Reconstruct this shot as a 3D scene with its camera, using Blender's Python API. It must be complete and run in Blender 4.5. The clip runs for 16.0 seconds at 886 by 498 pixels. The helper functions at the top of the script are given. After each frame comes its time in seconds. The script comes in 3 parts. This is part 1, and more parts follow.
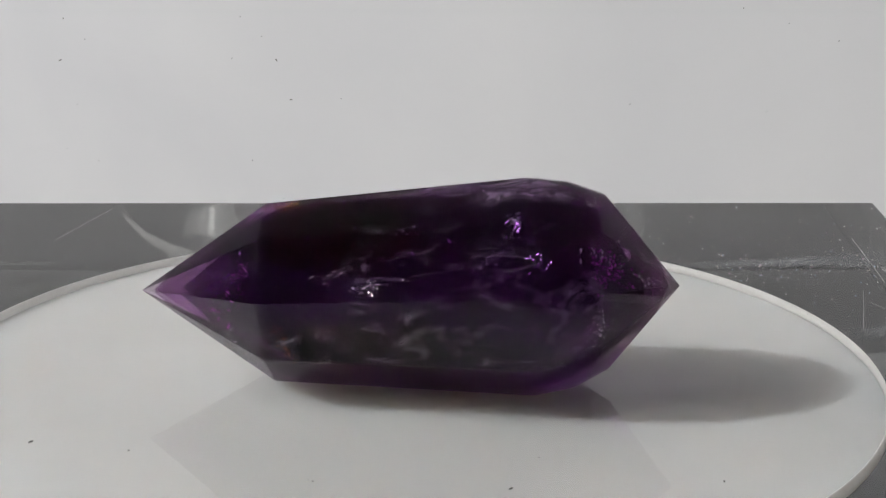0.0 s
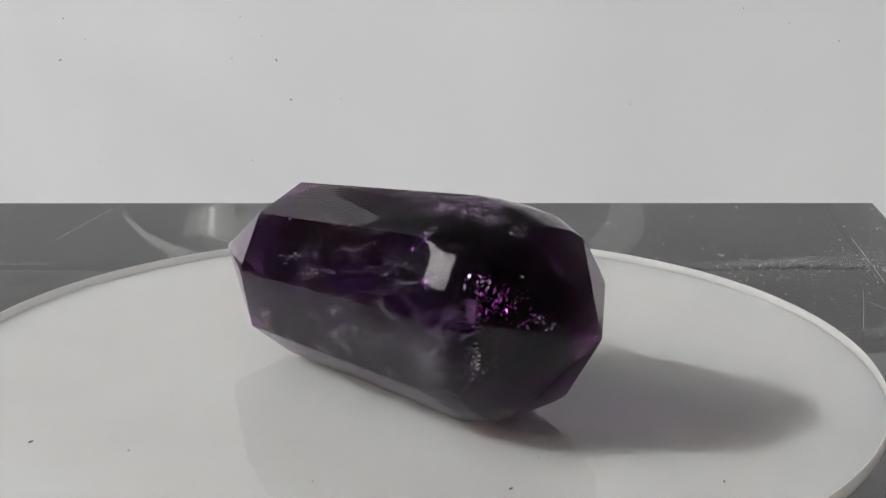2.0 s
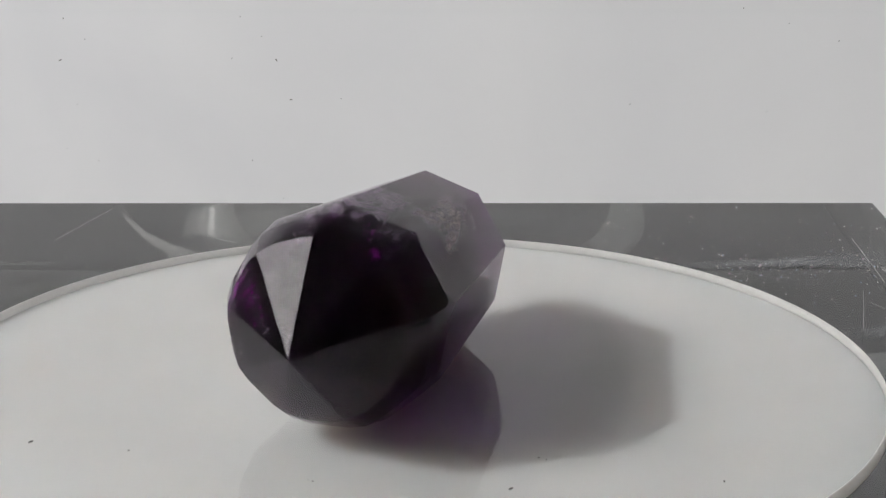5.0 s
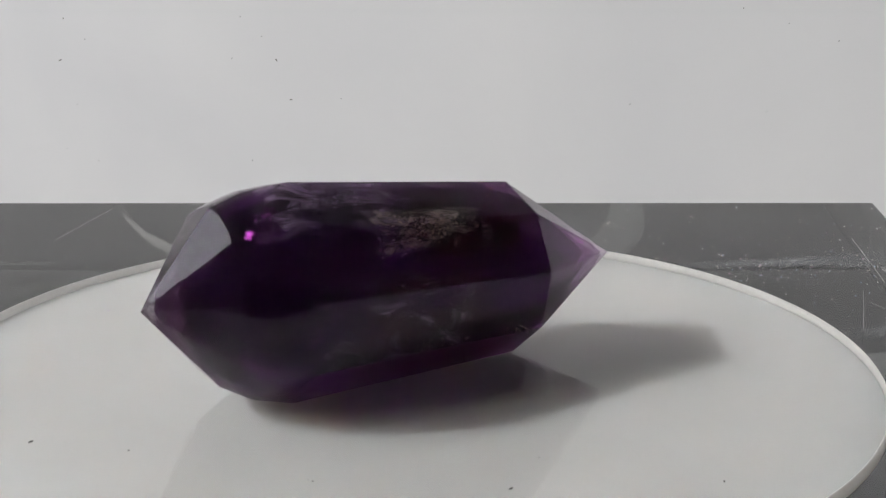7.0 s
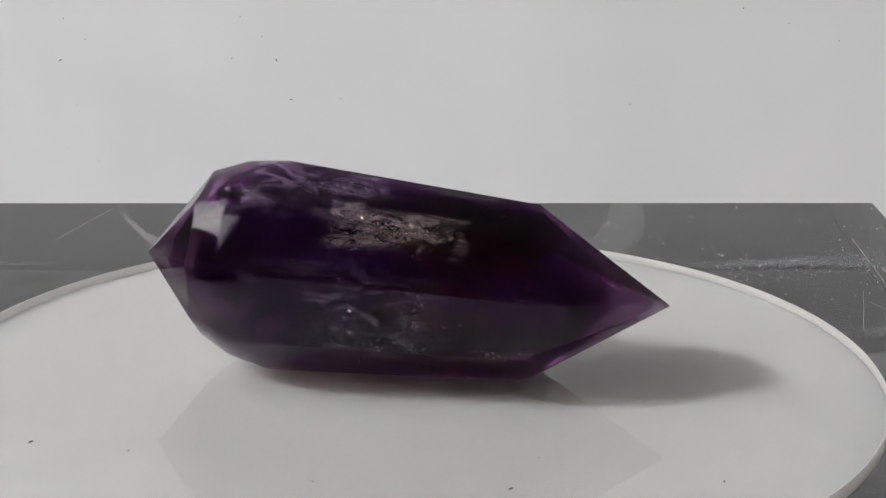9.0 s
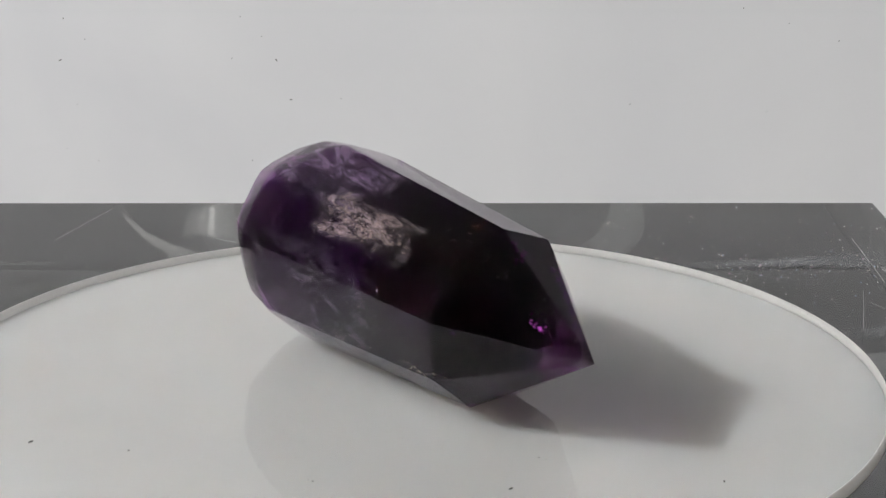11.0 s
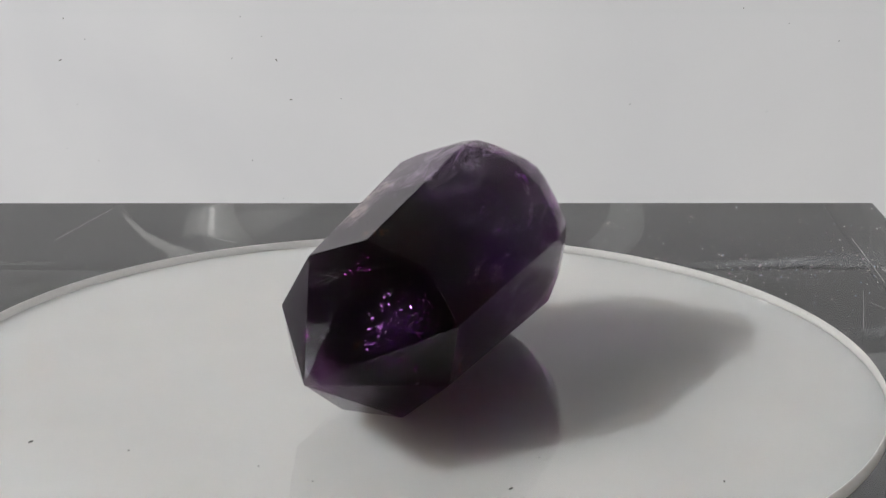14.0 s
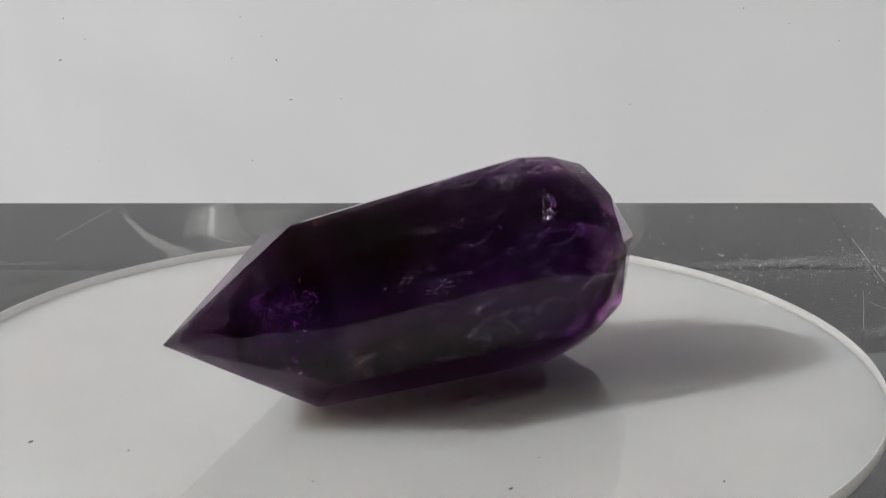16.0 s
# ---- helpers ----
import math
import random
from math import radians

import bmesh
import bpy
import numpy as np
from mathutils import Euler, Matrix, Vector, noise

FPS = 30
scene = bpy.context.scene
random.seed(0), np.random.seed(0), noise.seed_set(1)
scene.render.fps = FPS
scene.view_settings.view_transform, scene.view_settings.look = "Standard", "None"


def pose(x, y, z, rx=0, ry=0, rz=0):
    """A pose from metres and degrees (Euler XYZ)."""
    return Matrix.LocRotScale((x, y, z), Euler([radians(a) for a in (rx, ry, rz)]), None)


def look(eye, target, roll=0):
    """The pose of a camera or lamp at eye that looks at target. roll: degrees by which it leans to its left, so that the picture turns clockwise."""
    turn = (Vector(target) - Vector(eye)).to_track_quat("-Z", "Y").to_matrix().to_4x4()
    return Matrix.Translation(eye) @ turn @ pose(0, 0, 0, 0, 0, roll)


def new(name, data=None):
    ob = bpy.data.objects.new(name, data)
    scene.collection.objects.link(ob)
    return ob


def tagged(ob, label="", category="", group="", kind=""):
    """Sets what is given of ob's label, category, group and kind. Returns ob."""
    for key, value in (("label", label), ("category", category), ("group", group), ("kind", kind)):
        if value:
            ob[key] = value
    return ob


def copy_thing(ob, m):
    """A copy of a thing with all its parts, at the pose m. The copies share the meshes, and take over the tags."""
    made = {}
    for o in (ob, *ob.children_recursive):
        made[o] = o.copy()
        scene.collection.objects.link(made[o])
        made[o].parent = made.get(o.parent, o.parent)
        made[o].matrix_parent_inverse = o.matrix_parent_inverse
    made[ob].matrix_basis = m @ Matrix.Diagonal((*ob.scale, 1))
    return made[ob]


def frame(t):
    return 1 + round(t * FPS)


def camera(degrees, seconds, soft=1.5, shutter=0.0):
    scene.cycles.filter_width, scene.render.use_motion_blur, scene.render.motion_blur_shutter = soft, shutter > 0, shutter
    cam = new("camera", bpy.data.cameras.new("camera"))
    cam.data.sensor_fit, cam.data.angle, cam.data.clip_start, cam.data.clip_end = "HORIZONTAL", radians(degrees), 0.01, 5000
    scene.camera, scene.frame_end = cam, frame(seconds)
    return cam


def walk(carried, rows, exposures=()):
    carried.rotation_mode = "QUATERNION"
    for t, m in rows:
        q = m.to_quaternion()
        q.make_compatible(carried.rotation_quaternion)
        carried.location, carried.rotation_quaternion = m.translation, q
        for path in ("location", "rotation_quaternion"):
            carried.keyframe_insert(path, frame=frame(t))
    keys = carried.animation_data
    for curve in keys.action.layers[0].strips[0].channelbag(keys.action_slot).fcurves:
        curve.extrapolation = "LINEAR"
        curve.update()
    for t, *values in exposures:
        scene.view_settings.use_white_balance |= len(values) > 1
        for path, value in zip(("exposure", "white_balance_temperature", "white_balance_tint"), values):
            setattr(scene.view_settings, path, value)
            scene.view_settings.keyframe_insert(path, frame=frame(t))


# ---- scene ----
scene.cycles.transparent_max_bounces = 48      # light crosses many clear layers in the stone
cam = camera(28.13, 16.0, soft=1.3)
STAND = pose(0.0, -0.31281, 0.11518, 90 - 16.493, 0.0, -1.340)
walk(cam, [(0.0, STAND), (16.0, STAND)], exposures=[(0.0, 1.55, 6450, 10), (16.0, 1.55, 6450, 10)])

# ---- daylight: open sky and one sun from the side ----
SUN_ELEVATION = radians(37.5)
SUN_TRAVEL = radians(6.5)          # way the light goes over the table, from +x
world = bpy.data.worlds.new("daylight")
scene.world = world
world.use_nodes = True
wn = world.node_tree
sky = wn.nodes.new("ShaderNodeTexSky")
sky.sky_type = "NISHITA"
sky.sun_disc = False
sky.sun_elevation = SUN_ELEVATION
sky.sun_rotation = radians(270.0 - 6.5)
sky.air_density = 1.0
sky.dust_density = 1.0
haze = wn.nodes.new("ShaderNodeHueSaturation")
haze.inputs["Saturation"].default_value = 0.35
wn.links.new(sky.outputs["Color"], haze.inputs["Color"])
veil = wn.nodes.new("ShaderNodeMix")          # thin even cloud over the sky
veil.data_type = "RGBA"
veil.inputs["Factor"].default_value = 0.45
veil.inputs["B"].default_value = (2.45, 2.32, 2.2, 1)
wn.links.new(haze.outputs["Color"], veil.inputs["A"])
wn.links.new(veil.outputs["Result"], wn.nodes["Background"].inputs["Color"])
wn.nodes["Background"].inputs["Strength"].default_value = 0.25

sun_data = bpy.data.lights.new("sun", "SUN")
sun_data.energy = 0.70
sun_data.angle = radians(1.8)
sun_data.color = (1.0, 0.98, 0.96)
sun = new("sun", sun_data)
sun_way = Vector((math.cos(SUN_TRAVEL) * math.cos(SUN_ELEVATION), math.sin(SUN_TRAVEL) * math.cos(SUN_ELEVATION), -math.sin(SUN_ELEVATION)))
sun.matrix_world = look(Vector((-1.2, -0.1, 0.9)), Vector((-1.2, -0.1, 0.9)) + sun_way)


# ---- materials ----
def material(name):
    m = bpy.data.materials.new(name)
    m.use_nodes = True
    return m, m.node_tree, m.node_tree.nodes["Principled BSDF"]


def noise_node(tree, scale, detail=4.0, rough=0.55, distort=0.0):
    c = tree.nodes.new("ShaderNodeTexCoord")
    n = tree.nodes.new("ShaderNodeTexNoise")
    n.inputs["Scale"].default_value = scale
    n.inputs["Detail"].default_value = detail
    n.inputs["Roughness"].default_value = rough
    n.inputs["Distortion"].default_value = distort
    tree.links.new(c.outputs["Object"], n.inputs["Vector"])
    return n


def ramp_node(tree, source, stops):
    r = tree.nodes.new("ShaderNodeValToRGB")
    e = r.color_ramp.elements
    e[0].position, e[0].color = stops[0][0], (*stops[0][1], 1)
    e[1].position, e[1].color = stops[-1][0], (*stops[-1][1], 1)
    for p, c in stops[1:-1]:
        e.new(p).color = (*c, 1)
    tree.links.new(source, r.inputs["Fac"])
    return r


def bump_node(tree, source, strength, distance):
    b = tree.nodes.new("ShaderNodeBump")
    b.inputs["Strength"].default_value = strength
    b.inputs["Distance"].default_value = distance
    tree.links.new(source, b.inputs["Height"])
    return b


def plain(name, colour, rough, metal=0.0, scale=300.0, vary=0.12, bump=0.0):
    m, t, p = material(name)
    n = noise_node(t, scale)
    lo = tuple(c * (1 - vary) for c in colour)
    hi = tuple(min(1.0, c * (1 + vary)) for c in colour)
    r = ramp_node(t, n.outputs["Fac"], [(0.3, lo), (0.7, hi)])
    t.links.new(r.outputs["Color"], p.inputs["Base Color"])
    p.inputs["Roughness"].default_value = rough
    p.inputs["Metallic"].default_value = metal
    if bump:
        t.links.new(bump_node(t, n.outputs["Fac"], bump, 0.0005).outputs["Normal"], p.inputs["Normal"])
    return m


def board_material():
    m, t, p = material("white_board")
    broad = noise_node(t, 7.0, 3.0, 0.5, 0.6)
    fine = noise_node(t, 900.0, 3.0)
    r = ramp_node(t, broad.outputs["Fac"], [(0.3, (0.70, 0.705, 0.715)), (0.7, (0.79, 0.79, 0.785))])
    t.links.new(r.outputs["Color"], p.inputs["Base Color"])
    p.inputs["Roughness"].default_value = 0.55
    one = bump_node(t, broad.outputs["Fac"], 0.3, 0.004)
    two = bump_node(t, fine.outputs["Fac"], 0.16, 0.0003)
    t.links.new(one.outputs["Normal"], two.inputs["Normal"])
    t.links.new(two.outputs["Normal"], p.inputs["Normal"])
    return m


def disc_material():
    """White layer under the clear sheet."""
    m, t, p = material("milky_acrylic")
    n = noise_node(t, 45.0, 3.0)
    r = ramp_node(t, n.outputs["Fac"], [(0.3, (0.735, 0.735, 0.72)), (0.7, (0.765, 0.765, 0.75))])
    t.links.new(r.outputs["Color"], p.inputs["Base Color"])
    p.inputs["Roughness"].default_value = 0.5
    p.inputs["Specular IOR Level"].default_value = 0.1
    p.subsurface_method = "BURLEY"
    p.inputs["Subsurface Weight"].default_value = 1.0
    p.inputs["Subsurface Radius"].default_value = (1.0, 0.85, 0.75)
    p.inputs["Subsurface Scale"].default_value = 0.02
    return m


def sheet_material():
    """Clear polished face: what is not mirrored goes straight through."""
    m, t, p = material("clear_polished_sheet")
    t.nodes.remove(p)
    scuff = noise_node(t, 260.0, 4.0)
    q = ramp_node(t, scuff.outputs["Fac"], [(0.4, (0.012, 0.012, 0.012)), (0.75, (0.035, 0.035, 0.035))])
    shine = t.nodes.new("ShaderNodeBsdfGlossy")
    t.links.new(q.outputs["Color"], shine.inputs["Roughness"])
    hazy = t.nodes.new("ShaderNodeBsdfGlossy")
    hazy.inputs["Roughness"].default_value = 0.22
    polish = t.nodes.new("ShaderNodeMixShader")
    polish.inputs["Fac"].default_value = 0.28
    t.links.new(shine.outputs["BSDF"], polish.inputs[1])
    t.links.new(hazy.outputs["BSDF"], polish.inputs[2])
    clear = t.nodes.new("ShaderNodeBsdfTransparent")
    clear.inputs["Color"].default_value = (0.985, 0.985, 0.98, 1)
    graze = t.nodes.new("ShaderNodeLayerWeight")
    graze.inputs["Blend"].default_value = 0.5
    power = t.nodes.new("ShaderNodeMath")
    power.operation = "POWER"
    power.inputs[1].default_value = 5.0
    t.links.new(graze.outputs["Facing"], power.inputs[0])
    gloss = t.nodes.new("ShaderNodeMath")
    gloss.operation = "MULTIPLY_ADD"
    gloss.inputs[1].default_value = 0.93
    gloss.inputs[2].default_value = 0.07
    t.links.new(power.outputs[0], gloss.inputs[0])
    mix = t.nodes.new("ShaderNodeMixShader")
    t.links.new(gloss.outputs[0], mix.inputs["Fac"])
    t.links.new(clear.outputs["BSDF"], mix.inputs[1])
    t.links.new(polish.outputs["Shader"], mix.inputs[2])
    t.links.new(mix.outputs["Shader"], t.nodes["Material Output"].inputs["Surface"])
    return m


def rim_material():
    """Sawn edge of the acrylic: frosted, lets light glow through."""
    m, t, p = material("frosted_acrylic_edge")
    n = noise_node(t, 700.0, 3.0)
    r = ramp_node(t, n.outputs["Fac"], [(0.3, (0.86, 0.85, 0.83)), (0.7, (0.93, 0.92, 0.90))])
    t.links.new(r.outputs["Color"], p.inputs["Base Color"])
    p.inputs["Roughness"].default_value = 0.3
    p.inputs["IOR"].default_value = 1.49
    t.links.new(bump_node(t, n.outputs["Fac"], 0.05, 0.0003).outputs["Normal"], p.inputs["Normal"])
    glow = t.nodes.new("ShaderNodeBsdfTranslucent")
    glow.inputs["Color"].default_value = (0.95, 0.94, 0.92, 1)
    mix = t.nodes.new("ShaderNodeMixShader")
    mix.inputs["Fac"].default_value = 0.45
    t.links.new(p.outputs["BSDF"], mix.inputs[1])
    t.links.new(glow.outputs["BSDF"], mix.inputs[2])
    t.links.new(mix.outputs["Shader"], t.nodes["Material Output"].inputs["Surface"])
    return m


def block_material():
    m, t, p = material("clear_acrylic")
    p.inputs["Roughness"].default_value = 0.0
    p.inputs["Base Color"].default_value = (0.93, 0.95, 0.95, 1)
    p.inputs["IOR"].default_value = 1.40
    p.inputs["Transmission Weight"].default_value = 1.0
    return m


def amethyst_material():
    """Polished outside, slightly cloudy inside."""
    m, t, p = material("amethyst")
    t.nodes.remove(p)
    wave = noise_node(t, 55.0, 2.0)
    b = bump_node(t, wave.outputs["Fac"], 0.012, 0.001)
    broad = noise_node(t, 38.0, 4.0, 0.6, 0.8)
    r = ramp_node(t, broad.outputs["Fac"], [(0.3, (0.78, 0.70, 0.83)), (0.7, (0.91, 0.87, 0.94))])
    inside = t.nodes.new("ShaderNodeBsdfRefraction")
    inside.inputs["IOR"].default_value = 1.54
    inside.inputs["Roughness"].default_value = 0.035
    t.links.new(r.outputs["Color"], inside.inputs["Color"])
    shine = t.nodes.new("ShaderNodeBsdfGlossy")
    shine.inputs["Roughness"].default_value = 0.012
    shine.inputs["Color"].default_value = (0.96, 0.94, 0.97, 1)
    fres = t.nodes.new("ShaderNodeFresnel")
    fres.inputs["IOR"].default_value = 1.48
    both = t.nodes.new("ShaderNodeMixShader")
    t.links.new(fres.outputs["Fac"], both.inputs["Fac"])
    t.links.new(inside.outputs["BSDF"], both.inputs[1])
    t.links.new(shine.outputs["BSDF"], both.inputs[2])
    for node in (inside, shine, fres):
        t.links.new(b.outputs["Normal"], node.inputs["Normal"])
    clear = t.nodes.new("ShaderNodeBsdfTransparent")
    clear.inputs["Color"].default_value = (0.92, 0.84, 0.86, 1)
    out = t.nodes.new("ShaderNodeMixShader")
    out.inputs["Fac"].default_value = 0.83
    t.links.new(clear.outputs["BSDF"], out.inputs[1])
    t.links.new(both.outputs["Shader"], out.inputs[2])
    t.links.new(out.outputs["Shader"], t.nodes["Material Output"].inputs["Surface"])
    return m


def wisp_material(name, colour, scale, low, high, dense, faded=False):
    """Patchy pale films: healed fractures that show only here and there, and glare painted on the block."""
    m, t, p = material(name)
    c = t.nodes.new("ShaderNodeTexCoord")
    turn = t.nodes.new("ShaderNodeMapping")
    turn.inputs["Scale"].default_value = (0.45, 1.0, 1.0)
    turn.inputs["Rotation"].default_value = (0.2, 0.5, 0.3)
    t.links.new(c.outputs["Object"], turn.inputs["Vector"])
    n = t.nodes.new("ShaderNodeTexNoise")
    n.inputs["Scale"].default_value = scale
    n.inputs["Detail"].default_value = 7.0
    n.inputs["Roughness"].default_value = 0.74
    n.inputs["Distortion"].default_value = 1.2
    t.links.new(turn.outputs["Vector"], n.inputs["Vector"])
    r = ramp_node(t, n.outputs["Fac"], [(low, (0, 0, 0)), (high, (dense, dense, dense))])
    p.inputs["Base Color"].default_value = (*colour, 1)
    p.inputs["Roughness"].default_value = 0.4
    clear = t.nodes.new("ShaderNodeBsdfTransparent")
    mix = t.nodes.new("ShaderNodeMixShader")
    cover = r.outputs["Color"]
    if faded:
        rim = t.nodes.new("ShaderNodeVertexColor")
        rim.layer_name = "fade"
        both = t.nodes.new("ShaderNodeMath")
        both.operation = "MULTIPLY"
        t.links.new(cover, both.inputs[0])
        t.links.new(rim.outputs["Color"], both.inputs[1])
        cover = both.outputs[0]
    t.links.new(cover, mix.inputs["Fac"])
    t.links.new(clear.outputs["BSDF"], mix.inputs[1])
    t.links.new(p.outputs["BSDF"], mix.inputs[2])
    t.links.new(mix.outputs["Shader"], t.nodes["Material Output"].inputs["Surface"])
    return m


def zone_material(name, light, dark, scale):
    """Colour zoning inside the quartz: each layer that light crosses takes some of it."""
    m, t, p = material(name)
    t.nodes.remove(p)
    g = t.nodes.new("ShaderNodeBsdfTransparent")
    n = noise_node(t, scale, 5.0, 0.6, 1.0)
    r = ramp_node(t, n.outputs["Fac"], [(0.3, dark), (0.46, (dark[0] * 1.25, dark[1] * 1.15, dark[2] * 1.02)), (0.7, light)])
    t.links.new(r.outputs["Color"], g.inputs["Color"])
    t.links.new(g.outputs["BSDF"], t.nodes["Material Output"].inputs["Surface"])
    return m


BOARD = board_material()
MILKY = disc_material()
RIM = rim_material()
SHEET = sheet_material()
CLEAR = block_material()
AMETHYST = amethyst_material()
ZONE_OUTER = zone_material("violet_zone", (0.73, 0.60, 0.80), (0.51, 0.37, 0.61), 60.0)
ZONE_INNER = zone_material("deep_violet_zone", (0.56, 0.44, 0.67), (0.34, 0.24, 0.45), 75.0)
ZONE_CORE = zone_material("dark_violet_core", (0.58, 0.44, 0.68), (0.36, 0.25, 0.44), 90.0)
ZONE_SMOKY = zone_material("smoky_brown_zone", (0.92, 0.80, 0.74), (0.70, 0.50, 0.42), 120.0)
TABLE = plain("dark_table_top", (0.014, 0.014, 0.015), 0.5, 0.0, 120.0, 0.3, 0.1)
DUST = plain("grey_dust", (0.16, 0.16, 0.15), 0.9, 0.0, 2000.0, 0.4)
def grain_material():
    """Dust grains, each with a faint tint of its own."""
    m, t, p = material("tinted_dust")
    g = t.nodes.new("ShaderNodeNewGeometry")
    r = ramp_node(t, g.outputs["Random Per Island"], [(0.0, (0.75, 0.70, 0.62)), (0.3, (0.62, 0.62, 0.61)), (0.5, (0.85, 0.85, 0.85)), (0.7, (0.55, 0.68, 0.85)), (0.85, (0.85, 0.6, 0.75)), (1.0, (0.3, 0.3, 0.3))])
    t.links.new(r.outputs["Color"], p.inputs["Base Color"])
    p.inputs["Roughness"].default_value = 0.35
    return m


GRAINS = grain_material()
GLINT = plain("pale_dust", (0.62, 0.62, 0.61), 0.4, 0.0, 2000.0, 0.2)
VEIL = plain("white_veil", (0.88, 0.83, 0.76), 0.3, 0.0, 900.0, 0.12)
BROWN = plain("iron_inclusion", (0.16, 0.06, 0.03), 0.6, 0.0, 900.0, 0.4)
CLOUD = plain("lilac_veil", (0.74, 0.64, 0.8), 0.5, 0.0, 900.0, 0.2)
RUST = plain("rusty_inclusion", (0.5, 0.2, 0.07), 0.4, 0.3, 900.0, 0.4)
# Films that put glare on the block into colour.
GLARE_FILM = wisp_material("glare_dust_film", (0.82, 0.82, 0.80), 130.0, 0.15, 0.8, 0.13)
# Dust haze that also paints the glow of the block's lower edges.
DUST_EDGE_GLOW = wisp_material("dust_and_edge_glow", (0.62, 0.66, 0.70), 200.0, 0.25, 0.8, 0.05)
GLARE_BRIGHT = wisp_material("bright_glare_streak", (0.92, 0.92, 0.90), 90.0, 0.1, 0.8, 0.4)
WISP_GOLD = wisp_material("golden_veil", (0.9, 0.82, 0.68), 330.0, 0.44, 0.66, 0.95, True)
# Lilac film also paints the light that shines through the upper stone.
WISP_LILAC_GLOW = wisp_material("lilac_glow_film", (0.8, 0.68, 0.86), 210.0, 0.44, 0.70, 0.80, True)
WISP_FAINT = wisp_material("faint_film", (0.82, 0.74, 0.84), 230.0, 0.52, 0.74, 0.5, True)
# The flash of a fracture is put into this film's colour.
WISP_PINK = wisp_material("painted_magenta_glow", (0.95, 0.34, 1.0), 420.0, 0.50, 0.80, 0.6, True)
SPARK = plain("bright_fracture", (0.97, 0.94, 0.97), 0.3, 1.0, 900.0, 0.03)
# Matt flakes whose saturated colour stands for glints.
PINK = plain("painted_magenta_glint", (0.95, 0.25, 0.9), 0.15, 0.0, 900.0, 0.1)
GLINT_WHITE = plain("white_glint", (0.98, 0.95, 0.97), 0.22, 1.0, 900.0, 0.03)
GLINT_GOLD = plain("golden_glint", (0.97, 0.88, 0.70), 0.3, 1.0, 900.0, 0.05)
GLINT_MAGENTA = plain("magenta_glint", (0.98, 0.16, 0.92), 0.25, 1.0, 900.0, 0.1)
GLINT_VIOLET = plain("violet_glint", (0.68, 0.30, 1.0), 0.22, 1.0, 900.0, 0.1)
GLINT_ORANGE = plain("orange_glint", (1.0, 0.62, 0.2), 0.25, 1.0, 900.0, 0.1)


# ---- mesh helpers ----
def link_mesh(name, bm, mat, smooth=False):
    me = bpy.data.meshes.new(name)
    bm.normal_update()
    bm.to_mesh(me)
    bm.free()
    me.materials.append(mat)
    for f in me.polygons:
        f.use_smooth = smooth
    return new(name, me)


def part(name, bm, mat, parent, label="", smooth=False):
    ob = link_mesh(name, bm, mat, smooth)
    ob.parent = parent
    if label:
        tagged(ob, label)
    return ob


def box(bm, size, m):
    made = bmesh.ops.create_cube(bm, size=1.0, matrix=m @ Matrix.Diagonal((*size, 1.0)))
    return made["verts"]


def bevel_all(bm, width, segments=2):
    bmesh.ops.bevel(bm, geom=bm.edges[:], offset=width, segments=segments, profile=0.5, affect="EDGES")


def lathe(bm, outline, steps=160):
    """Turns a closed outline of (radius, height) round the z axis."""
    rings = []
    for k in range(steps):
        a = 2 * math.pi * k / steps
        rings.append([bm.verts.new((r * math.cos(a), r * math.sin(a), z)) for r, z in outline])
    n = len(outline)
    for k in range(steps):
        a, b = rings[k], rings[(k + 1) % steps]
        for i in range(n):
            j = (i + 1) % n
            bm.faces.new((a[i], b[i], b[j], a[j]))


# ---- the setting ----
# Surfaces of an unseen room: pale for bounce light, grey where reflections stay dim.
BOUNCE_PALE = plain("pale_bounce_paint", (0.84, 0.84, 0.83), 0.85, 0.0, 14.0, 0.05, 0.15)
GREY_WALL = plain("unseen_grey_wall", (0.42, 0.41, 0.40), 0.5, 0.0, 9.0, 0.3, 0.2)
BOUNCE_FLOOR = plain("pale_bounce_floor", (0.62, 0.58, 0.53), 0.5, 0.0, 11.0, 0.25, 0.15)
WEST, EAST, SOUTH, NORTH, LOW, HIGH = -0.85, 2.3, -2.3, 0.9, -0.85, 1.65


def ground():
    bm = bmesh.new()
    bmesh.ops.create_grid(bm, x_segments=8, y_segments=8, size=400.0)
    ob = link_mesh("ground", bm, plain("pale_paving", (0.32, 0.31, 0.29), 0.85, 0.0, 3.0, 0.25, 0.2))
    ob.location.z = LOW - 0.35
    tagged(ob, "pale stone paving outside the window", "ground", kind="structure")


def slab(name, mat, low, high, label, category):
    bm = bmesh.new()
    size = [h - l for l, h in zip(low, high)]
    box(bm, size, pose(*[(l + h) / 2 for l, h in zip(low, high)]))
    return tagged(link_mesh(name, bm, mat), label, category, kind="structure")


# Unseen opening, sized by what the facets should mirror.
WINDOW = (-0.60, 0.60, 0.452, 1.06)      # y from, y to, z from, z to


